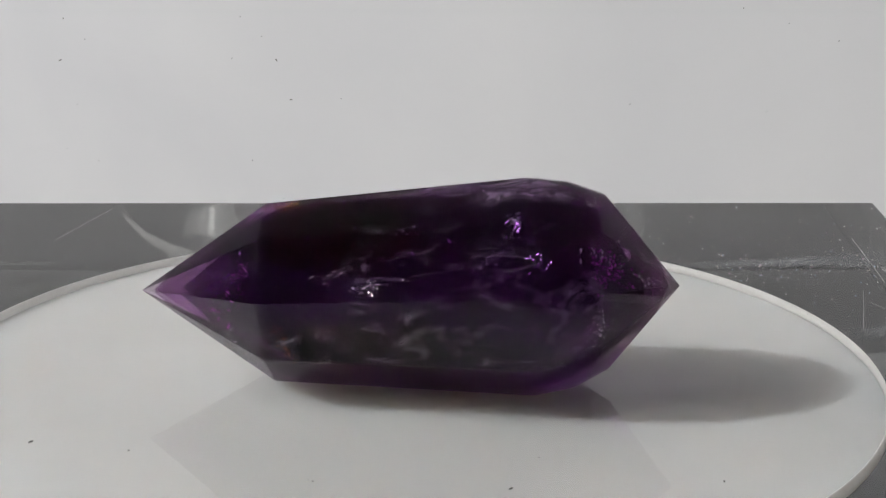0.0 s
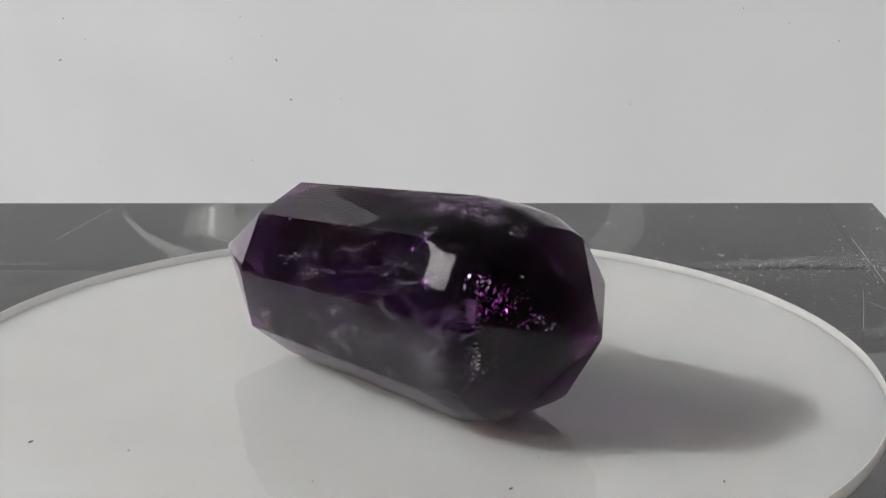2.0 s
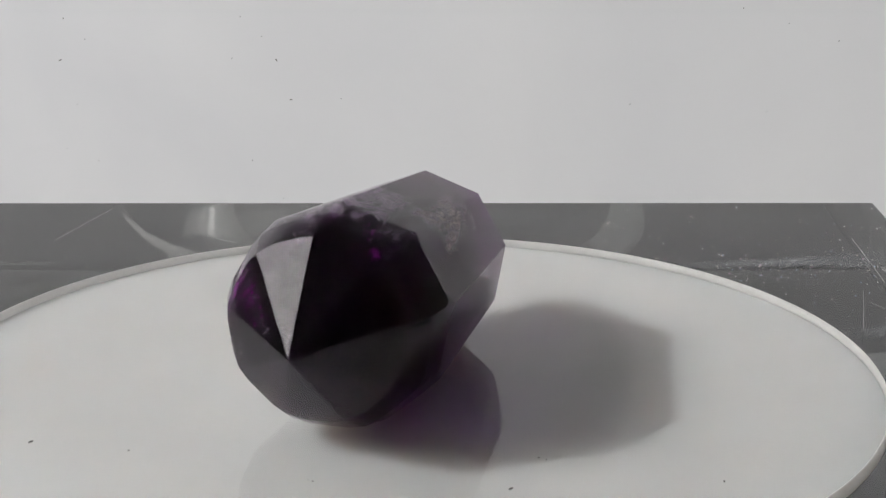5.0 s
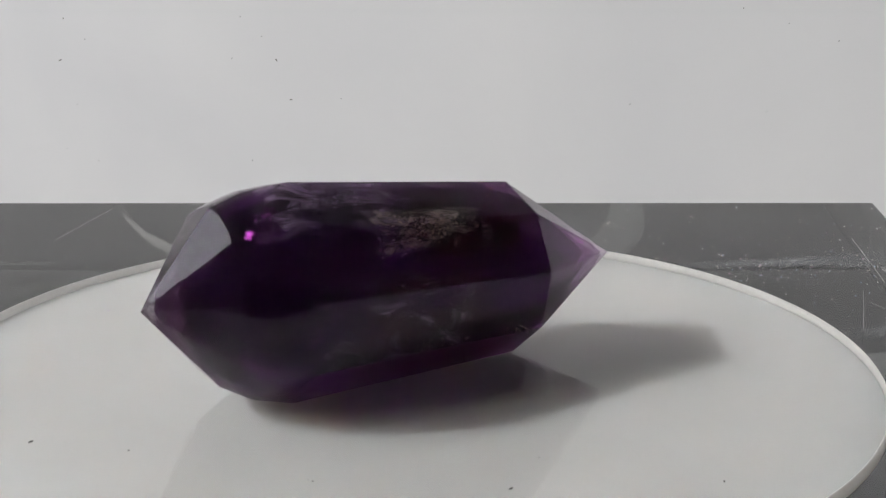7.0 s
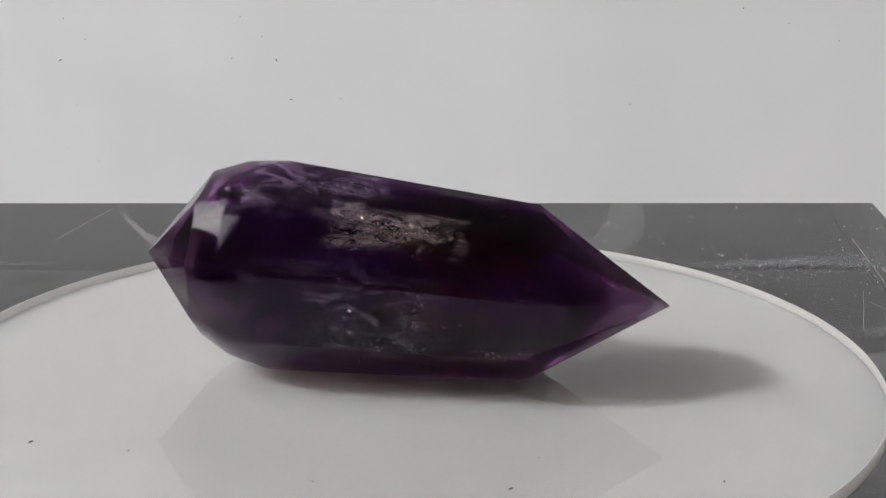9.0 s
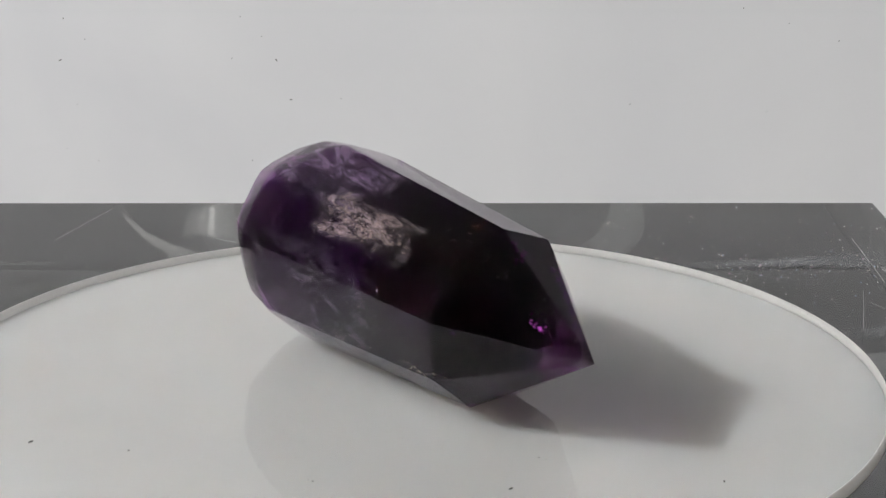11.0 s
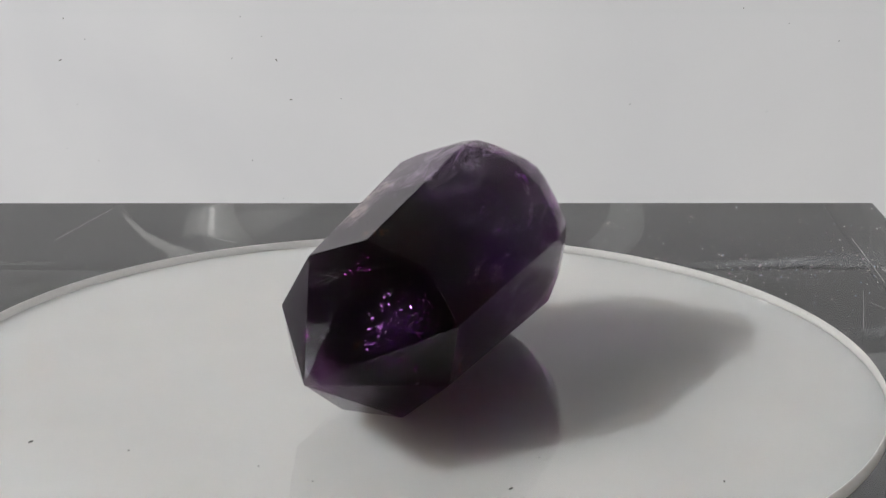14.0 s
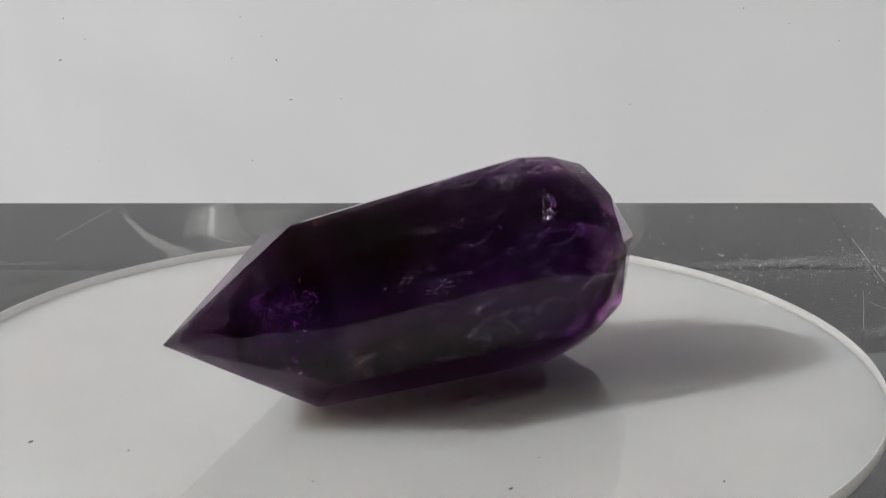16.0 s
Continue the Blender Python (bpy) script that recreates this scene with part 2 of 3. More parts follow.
def room():
    """An unseen pale room added for bounce light, with one wide high window beside the table."""
    t = 0.12
    slab("floor", BOUNCE_FLOOR, (WEST - t, SOUTH - t, LOW - 0.1), (EAST + t, NORTH + t, LOW), "unseen pale floor added to bounce light", "floor")
    slab("ceiling", BOUNCE_PALE, (WEST - t, SOUTH - t, HIGH), (EAST + t, NORTH + t, HIGH + 0.1), "unseen pale ceiling added to bounce light", "ceiling")
    slab("wall_north", BOUNCE_PALE, (WEST - t, NORTH, LOW), (EAST + t, NORTH + t, HIGH), "unseen pale wall added to bounce light", "wall")
    slab("wall_south", GREY_WALL, (WEST - t, SOUTH - t, LOW), (EAST + t, SOUTH, HIGH), "unseen grey wall added to keep front reflections dim", "wall")
    slab("wall_east", BOUNCE_PALE, (EAST, SOUTH, LOW), (EAST + t, NORTH, HIGH), "unseen pale wall added to bounce light", "wall")
    y0, y1, z0, z1 = WINDOW
    bm = bmesh.new()
    for lo, hi in (((SOUTH, LOW), (y0, HIGH)), ((y1, LOW), (NORTH, HIGH)), ((y0, LOW), (y1, z0)), ((y0, z1), (y1, HIGH))):
        box(bm, (t, hi[0] - lo[0], hi[1] - lo[1]), pose(WEST - t / 2, (lo[0] + hi[0]) / 2, (lo[1] + hi[1]) / 2))
    tagged(link_mesh("wall_west", bm, BOUNCE_PALE), "unseen pale wall added to bounce light, with a wide open window", "wall", kind="structure")
    bm = bmesh.new()
    w = 0.04
    for lo, hi in (((y0, z0), (y0 + w, z1)), ((y1 - w, z0), (y1, z1)), ((y0 + w, z0), (y1 - w, z0 + w)), ((y0 + w, z1 - w), (y1 - w, z1))):
        box(bm, (0.06, hi[0] - lo[0], hi[1] - lo[1]), pose(WEST - 0.06, (lo[0] + hi[0]) / 2, (lo[1] + hi[1]) / 2))
    tagged(link_mesh("window_1", bm, plain("white_window_paint", (0.78, 0.78, 0.76), 0.4)), "added white frame of the unseen window", "window", kind="structure")


def table():
    top = -0.0941
    base = tagged(new("table"), "dark matt table under the clear acrylic block", "table")
    base.location = (-0.1, 0.15, LOW)
    bm = bmesh.new()
    box(bm, (1.3, 0.9, 0.03), pose(0, 0, 0.85 + top - 0.015))
    bevel_all(bm, 0.003)
    part("tabletop", bm, TABLE, base)
    for sx in (-1, 1):
        for sy in (-1, 1):
            bm = bmesh.new()
            box(bm, (0.05, 0.05, 0.85 + top - 0.03), pose(sx * 0.58, sy * 0.38, (0.85 + top - 0.03) / 2))
            bevel_all(bm, 0.003)
            part("leg", bm, TABLE, base)


BLOCK_TOP = -0.020
BLOCK_DEEP = 0.074


def acrylic_block():
    bm = bmesh.new()
    box(bm, (0.44, 0.34, BLOCK_DEEP), pose(-0.0850, 0.0238, BLOCK_TOP - BLOCK_DEEP / 2, 0, 0, -1.27))
    bevel_all(bm, 0.0004, 2)
    ob = link_mesh("acrylic_block", bm, CLEAR)
    tagged(ob, "thick clear acrylic block with scratches and dust, on a dark table", "display block")


def backdrop_board():
    lean = 32.0
    bm = bmesh.new()
    box(bm, (0.8, 0.006, 0.558), Matrix.Translation((-0.05, 0.003, 0.261)))
    bevel_all(bm, 0.001, 1)
    ob = link_mesh("backdrop_board", bm, BOARD)
    ob.matrix_world = pose(0.0, 0.262, -0.079, -lean, 0, -18.0)
    tagged(ob, "plain white board leaning back behind the block", "backdrop", kind="structure")
    return ob


# ---- turntable ----
TOP_Z = -0.0013        # the polished face on which things lie
WHITE_Z = -0.0030      # the white layer, seen through the clear sheet
UNDER_Z = -0.0038
RADIUS = 0.0902


def turntable():
    root = tagged(new("turntable"), "round white acrylic turntable plate with a clear glossy top", "turntable")
    bm = bmesh.new()
    lathe(bm, [(0.0002, WHITE_Z), (RADIUS - 0.0006, WHITE_Z), (RADIUS - 0.0006, UNDER_Z), (0.0002, UNDER_Z)], 240)
    part("plate", bm, MILKY, root, "milky white layer of the plate")
    bm = bmesh.new()
    bmesh.ops.create_circle(bm, cap_ends=True, segments=240, radius=RADIUS - 0.0004)
    bmesh.ops.translate(bm, vec=(0, 0, TOP_Z), verts=bm.verts[:])
    part("top_sheet", bm, SHEET, root, "clear polished top face")
    bm = bmesh.new()
    lathe(bm, [(RADIUS - 0.0005, UNDER_Z), (RADIUS - 0.0005, TOP_Z - 0.0001), (RADIUS - 0.0003, TOP_Z + 0.00002), (RADIUS - 0.00015, TOP_Z),
               (RADIUS, TOP_Z - 0.0002), (RADIUS, UNDER_Z + 0.0002), (RADIUS - 0.0002, UNDER_Z)], 240)
    part("rim", bm, RIM, root, "frosted pale edge of the plate", True)
    bm = bmesh.new()
    h = UNDER_Z - 0.0001 - BLOCK_TOP
    lathe(bm, [(0.0002, 0), (0.074, 0), (0.076, 0.002), (0.076, h - 0.003), (0.074, h), (0.0002, h)], 128)
    bmesh.ops.translate(bm, vec=(0, 0, BLOCK_TOP + 0.0001), verts=bm.verts[:])
    part("foot", bm, plain("grey_plastic", (0.2, 0.2, 0.2), 0.35), root, "grey plastic motor foot")
    return root


# ---- the crystal: nine-sided prism, one plain point, one point with a bevelled shoulder ----
SIDES = 9
TIP_A = Vector((-0.05, 0.0002, 0.0005))
TIP_B = Vector((0.05, 0.0003, -0.0009))
LEAN = 0.06092
SEAT = Vector((0.00078, -0.00317, 0.0162))


def ring(x, r, dy, dz, sy, sz, sides=SIDES):
    out = []
    for k in range(sides):
        a = radians(90.28) + 2 * math.pi * k / sides
        y, z = r * math.cos(a), r * math.sin(a)
        out.append(Vector((x + sy * y + sz * z, y + dy, z + dz)))
    return out


def crystal_solid(shrink=1.0):
    """A block cut by the planes of the facets; the shoulder behind the short tip is ground round."""
    a = ring(-0.02458, 0.01674, -0.0002, 0.0, -0.0235, 0.0011)
    b = ring(0.02305, 0.02014, 0.0002, -0.0001, 0.0006, -0.0172)
    c = ring(0.03712, 0.01598, -0.0002, 0.0004, 0.0424, 0.0163)
    planes = []
    for k in range(SIDES):
        j = (k + 1) % SIDES
        planes += [(a[k], a[j], (b[k] + b[j]) / 2), (TIP_A, a[j], a[k]), (c[k], c[j], TIP_B)]
    h = ring(0.0308, 0.01885, 0.0, 0.0001, 0.02, 0.0)
    for lo, hi in ((b, h), (h, c)):          # shoulder facets, each ground slightly convex
        for k in range(SIDES):
            j = (k + 1) % SIDES
            mid = radians(90.28 + 40 * k + 20)
            out = Vector((0, math.cos(mid), math.sin(mid))) * 0.0005
            planes.append((lo[k] + out, lo[j] + out, (hi[k] + hi[j]) / 2 + out))
            for corner, top, turn in ((lo[k], hi[k], -10), (lo[j], hi[j], 10)):
                side = mid + radians(turn)
                planes.append((corner, top, corner + Vector((0, -math.sin(side), math.cos(side))) * 0.005))
    bm = bmesh.new()
    bmesh.ops.create_cube(bm, size=0.2)
    for p, q, r in planes:
        n = (q - p).cross(r - p).normalized()
        mid = (p + q + r) / 3
        if n.dot(mid) < 0:
            n.negate()
        cut = bmesh.ops.bisect_plane(bm, geom=bm.verts[:] + bm.edges[:] + bm.faces[:], dist=1e-7, plane_co=mid, plane_no=n, clear_outer=True)
        edges = [e for e in cut["geom_cut"] if isinstance(e, bmesh.types.BMEdge)]
        if edges:
            bmesh.ops.contextual_create(bm, geom=edges)
    bmesh.ops.remove_doubles(bm, verts=bm.verts[:], dist=2e-5)
    bmesh.ops.recalc_face_normals(bm, faces=bm.faces[:])
    if shrink < 1.0:
        bmesh.ops.scale(bm, vec=(shrink, shrink, shrink), verts=bm.verts[:])
        return bm
    hard = [e for e in bm.edges if len(e.link_faces) == 2 and e.calc_face_angle() > radians(11)]
    bmesh.ops.bevel(bm, geom=hard, offset=0.00004, segments=1, profile=0.5, affect="EDGES")
    for e in bm.edges:
        e.smooth = len(e.link_faces) == 2 and e.calc_face_angle() < radians(11)
    return bm


def zone_solid(centre, size, seed, rough=0.16):
    """A lumpy cloud of deeper colour that stays inside the stone."""
    bm = bmesh.new()
    bmesh.ops.create_icosphere(bm, subdivisions=4, radius=1.0)
    for v in bm.verts:
        n = v.co.normalized()
        x = math.copysign(abs(n.x) ** 0.75, n.x)
        k = 1.0 - rough + rough * noise.noise(n * 2.2 + Vector((seed, 0, 0))) + 0.5 * rough * noise.noise(n * 6.0 + Vector((0, seed, 0))) + 0.3 * rough * noise.noise(n * 15.0)
        v.co = Vector((centre[0] + x * size[0] * k, centre[1] + n.y * size[1] * k, centre[2] + n.z * size[2] * k))
    return bm


def skin(p, depth):
    """The same place moved out to just under the facets."""
    a = math.atan2(p.z, p.y)
    step = 2 * math.pi / SIDES
    off = (a - math.pi / 2) % step - step / 2
    r = (0.01573 + (p.x + 0.0246) * 0.067) / math.cos(off)
    if p.x > 0.024:
        r = min(r, 0.0201 - (p.x - 0.02305) * 0.296)
    if p.x > 0.037:
        r = 0.0150 * (0.05 - p.x) / 0.013
    if p.x < -0.0246:
        r = 0.01573 * (p.x + 0.05) / 0.0254 / math.cos(off)
    k = max(0.0, r - depth) / max(1e-5, math.hypot(p.y, p.z))
    return Vector((p.x, p.y * k, p.z * k))


def shards(centre, spread, count, size, seed, drift=(0, 0, 0), near=True):
    """Thin broken flakes scattered round a place in the stone."""
    rng = random.Random(seed)
    lie = rng.uniform(-0.6, 0.6)
    bm = bmesh.new()
    for _ in range(count):
        u = rng.gauss(0, 0.5)
        p = Vector([c + s * rng.gauss(0, 0.5) + d * u for c, s, d in zip(centre, spread, drift)])
        p.x = max(-0.045, min(0.044, p.x))
        if near:
            p = skin(p, 0.0003 + 0.0007 * rng.random() ** 2)
        r = size * rng.uniform(0.35, 1.0) * (1.7 if rng.random() < 0.12 else 0.8)
        turn = Euler((rng.uniform(0, 6.28), rng.gauss(lie, 0.35), rng.gauss(0.3, 0.4))).to_matrix()
        ends = []
        for k in range(rng.choice((3, 4, 5))):
            a = k * 2 * math.pi / 4.2 + rng.uniform(-0.4, 0.4)
            ends.append(bm.verts.new(p + turn @ Vector((r * math.cos(a), 0.34 * r * rng.uniform(0.4, 1) * math.sin(a), 0))))
        top = bm.verts.new(p + turn @ Vector((0, 0, 0.16 * r)))
        low = bm.verts.new(p - turn @ Vector((0, 0, 0.16 * r)))
        for k in range(len(ends)):
            j = (k + 1) % len(ends)
            bm.faces.new((ends[k], ends[j], top))
            bm.faces.new((ends[j], ends[k], low))
    return bm


def glints(at, spread, count, size, turn, inset, seed):
    """Small crack faces, nearly parallel, that flash when the plate has turned so far."""
    rng = random.Random(seed)
    half = (Vector((0.0, -0.95, 0.31)) - sun_way).normalized()
    flat = (Matrix.Rotation(radians(turn), 3, "Z") @ Matrix.Rotation(-LEAN, 3, "Y")).inverted() @ half
    bm = bmesh.new()
    for _ in range(count):
        p = Vector([0.001 * (c + d * rng.gauss(0, 0.5)) for c, d in zip(at, spread)])
        p = skin(p, 0.001 * (inset + 0.5 * rng.random()))
        n = (flat + Vector([rng.gauss(0, 0.16) for _ in range(3)])).normalized()
        u = n.orthogonal().normalized()
        u.rotate(Matrix.Rotation(rng.gauss(0.6, 0.5), 3, n))
        v = n.cross(u)
        r = 0.001 * size * rng.uniform(0.3, 1.0) * (1.8 if rng.random() < 0.15 else 1.0)
        ends = []
        for k in range(5):
            a = 2 * math.pi * k / 5 + rng.uniform(-0.4, 0.4)
            ends.append(p + u * (r * math.cos(a)) + v * (r * 0.45 * rng.uniform(0.5, 1.0) * math.sin(a)))
        top = [bm.verts.new(q + n * 0.00002) for q in ends]
        low = [bm.verts.new(q - n * 0.00002) for q in ends]
        bm.faces.new(top)
        bm.faces.new(low[::-1])
        for k in range(5):
            bm.faces.new((low[k], low[(k + 1) % 5], top[(k + 1) % 5], top[k]))
    return bm


def film(x0, x1, a0, a1, depth, seed, ragged=0.35):
    """A thin healed fracture that follows the facets a little below them, with a torn outline."""
    bm = bmesh.new()
    nx, na = 56, 36
    grid = []
    for i in range(nx + 1):
        row = []
        for j in range(na + 1):
            x, a = x0 + (x1 - x0) * i / nx, radians(a0 + (a1 - a0) * j / na)
            p = Vector((x, 0.01 * math.cos(a), 0.01 * math.sin(a)))
            q = skin(p, depth + 0.0004 * (0.5 + noise.noise(p * 260 + Vector((seed, 0, 0)))))
            row.append(bm.verts.new(q))
        grid.append(row)
    layer = bm.loops.layers.float_color.new("fade")
    fade = {}
    for i in range(nx + 1):
        for j in range(na + 1):
            u, v = i / nx, j / na
            edge = min(u, 1 - u, v, 1 - v) * 2
            k = (edge - ragged * (0.5 + 0.5 * noise.noise(Vector((u * 7, v * 7, seed))))) / 0.2
            fade[grid[i][j]] = max(0.0, min(1.0, k))
    for i in range(nx):
        for j in range(na):
            f = bm.faces.new((grid[i][j], grid[i + 1][j], grid[i + 1][j + 1], grid[i][j + 1]))
            for loop in f.loops:
                loop[layer] = (*[fade[loop.vert]] * 3, 1.0)
    return bm


def amethyst():
    ob = link_mesh("amethyst_crystal", crystal_solid(), AMETHYST, True)
    tagged(ob, "polished dark purple amethyst point with two tips, lying on the turntable", "crystal")
    part("colour_zone", crystal_solid(0.94), ZONE_OUTER, ob, "violet colour zone")
    part("colour_zone", crystal_solid(0.80), ZONE_INNER, ob, "deep violet colour zone")
    part("colour_zone", zone_solid((0.003, 0, -0.001), (0.0405, 0.0145, 0.0145), 9.0, 0.12), ZONE_CORE, ob, "dark smoky core", True)
    part("colour_zone", zone_solid((-0.012, 0.002, 0.007), (0.0180, 0.0090, 0.0060), 14.0, 0.4), ZONE_SMOKY, ob, "smoky brown zone", True)
    part("colour_zone", zone_solid((-0.008, -0.003, -0.007), (0.0220, 0.0080, 0.0050), 21.0, 0.4), ZONE_SMOKY, ob, "smoky brown zone", True)
    for x0, x1, a0, a1, depth, mat, label in (
            (-0.016, 0.016, 28, 66, 0.0005, WISP_GOLD, "pale golden healed fracture"),
            (0.000, 0.034, 38, 120, 0.0005, WISP_LILAC_GLOW, "lilac healed fracture with painted see-through glow under the upper facets"),
            (-0.014, 0.030, -50, 30, 0.0005, WISP_FAINT, "faint pale film"),
            (-0.014, 0.034, 118, 230, 0.0005, WISP_FAINT, "faint pale film"),
            (0.026, 0.039, 150, 235, 0.0006, WISP_FAINT, "faint healed fracture at the shoulder"),
            (0.031, 0.037, 150, 176, 0.0006, WISP_PINK, "painted magenta glow of a fracture"),
            (-0.035, -0.027, 138, 160, 0.0004, WISP_PINK, "painted violet glow of a fracture"),
            (0.028, 0.034, 42, 72, 0.0005, WISP_PINK, "painted magenta glow of a fracture"),
            (-0.028, -0.016, 185, 235, 0.0005, WISP_FAINT, "brownish pale fracture at the long shoulder")):
        part("veil", film(x0, x1, a0, a1, depth, x0 * 900 + a0), mat, ob, label, True)
    mm = 0.001
    veils = [  # place, spread, drift (mm), count, flake size (mm), material, label
        ((0, 9.5, 11.5), (4, 1.2, 1.2), (7, 0, 0.6), 130, 0.55, VEIL, "pale golden veil of small fractures"),
        ((6, 11.5, 8.5), (4, 1.0, 2.0), (4, 0, -2), 70, 0.5, VEIL, "pale veil of small fractures"),
        ((13, 4.5, 14.5), (5, 2.5, 1.2), (7, 1, 0), 110, 0.5, CLOUD, "lilac veil under the upper facet"),
        ((12, -1.0, 16.0), (4, 1.5, 0.6), (5, 0, 0.3), 58, 0.45, CLOUD, "lilac veil under the top edge"),
        ((-5, 13.5, 0.5), (3, 1, 2), (2, 0, -3), 22, 0.4, VEIL, "scattered pale flecks"),
        ((2, 12.7, -7), (5, 1, 1), (6, 0, -1), 26, 0.4, VEIL, "scattered pale flecks"),
        ((-3, -13, 4), (2.5, 0.8, 1), (3, 0, 0.7), 26, 0.5, VEIL, "pale flecks"),
        ((-10, -11.5, 5.6), (2, 0.8, 0.8), (2, 0, 0.4), 24, 0.45, VEIL, "pale flecks"),
        ((2, -9, 11), (1.5, 0.8, 0.5), (4, 0, 2.2), 22, 0.4, CLOUD, "faint oblique veil"),
        ((17, -12, 7), (1.5, 0.8, 0.6), (4, 0, 2.4), 34, 0.45, CLOUD, "faint oblique veil"),
        ((22, -9, 12), (1.2, 1, 1.2), (0.6, 0, -2.5), 30, 0.5, CLOUD, "lilac fracture"),
        ((34.5, -2, 12.4), (1.6, 1.6, 0.6), (1, 0, 0), 26, 0.4, SPARK, "bright fracture near the shoulder"),
        ((36, -13.5, -3.7), (1.6, 1.0, 1.5), (0, 0, 2), 30, 0.35, VEIL, "pale healed fracture at the shoulder"),
        ((37.5, -11, 5.5), (1.5, 1, 1.4), (0, 0, 1), 24, 0.28, PINK, "magenta glints"),
        ((40, -3, 2.6), (1.5, 2, 0.7), (0, 0, 0), 16, 0.35, SPARK, "small bright glints"),
        ((30, 5, 11.5), (1.4, 1.4, 1), (0, 0, 0), 18, 0.5, PINK, "magenta glint"),
        ((-28, -8.5, 4), (2.5, 1.5, 2), (2, 0, 2.5), 44, 0.5, PINK, "violet glints"),
        ((-32, -5, -2.5), (2.5, 2, 1), (2, 0, 0), 16, 0.4, SPARK, "small bright glints"),
        ((-35, -4.5, 1), (4, 1.2, 1.4), (3, -1, 0), 26, 0.4, BROWN, "brown iron specks near the long tip"),
        ((-20, -11.5, -4.5), (1, 1, 1.5), (-1.5, 0, 3), 46, 0.4, RUST, "brownish flecks at the long shoulder"),
        ((-13, -11.5, -7), (2, 1, 1), (1, 0, 1), 22, 0.4, VEIL, "pale flecks"),
        ((-20, 1.5, 14.6), (1.4, 1, 0.5), (0, 0, 0), 20, 0.35, RUST, "rusty orange spot under the top edge"),
        ((-48, 0.2, 0.4), (0.8, 0.4, 0.4), (0.5, 0, 0), 12, 0.25, VEIL, "chipped pale tip"),
        ((-38, 1, 2), (3, 2, 1.5), (2, 0, 0), 14, 0.3, SPARK, "small bright glints"),
        ((0, 0, 0), (40, 13, 13), (0, 0, 0), 130, 0.26, SPARK, "tiny bright glints under the facets"),
        ((0, 0, 0), (34, 11, 11), (0, 0, 0), 150, 0.28, VEIL, "fine pale specks through the stone"),
        ((-12, 4, 11), (7, 3, 2), (5, 0, 0), 60, 0.7, BROWN, "smoky brown clouds"),
    ]
    for k, (at, spread, drift, count, size, mat, label) in enumerate(veils):
        bm = shards([c * mm for c in at], [c * mm for c in spread], int(count * 1.8), size * 0.8 * mm, 100 + k, [c * mm for c in drift], near=count not in (150, 60))
        tagged(part("veil", bm, mat, ob, label), kind="stuff")
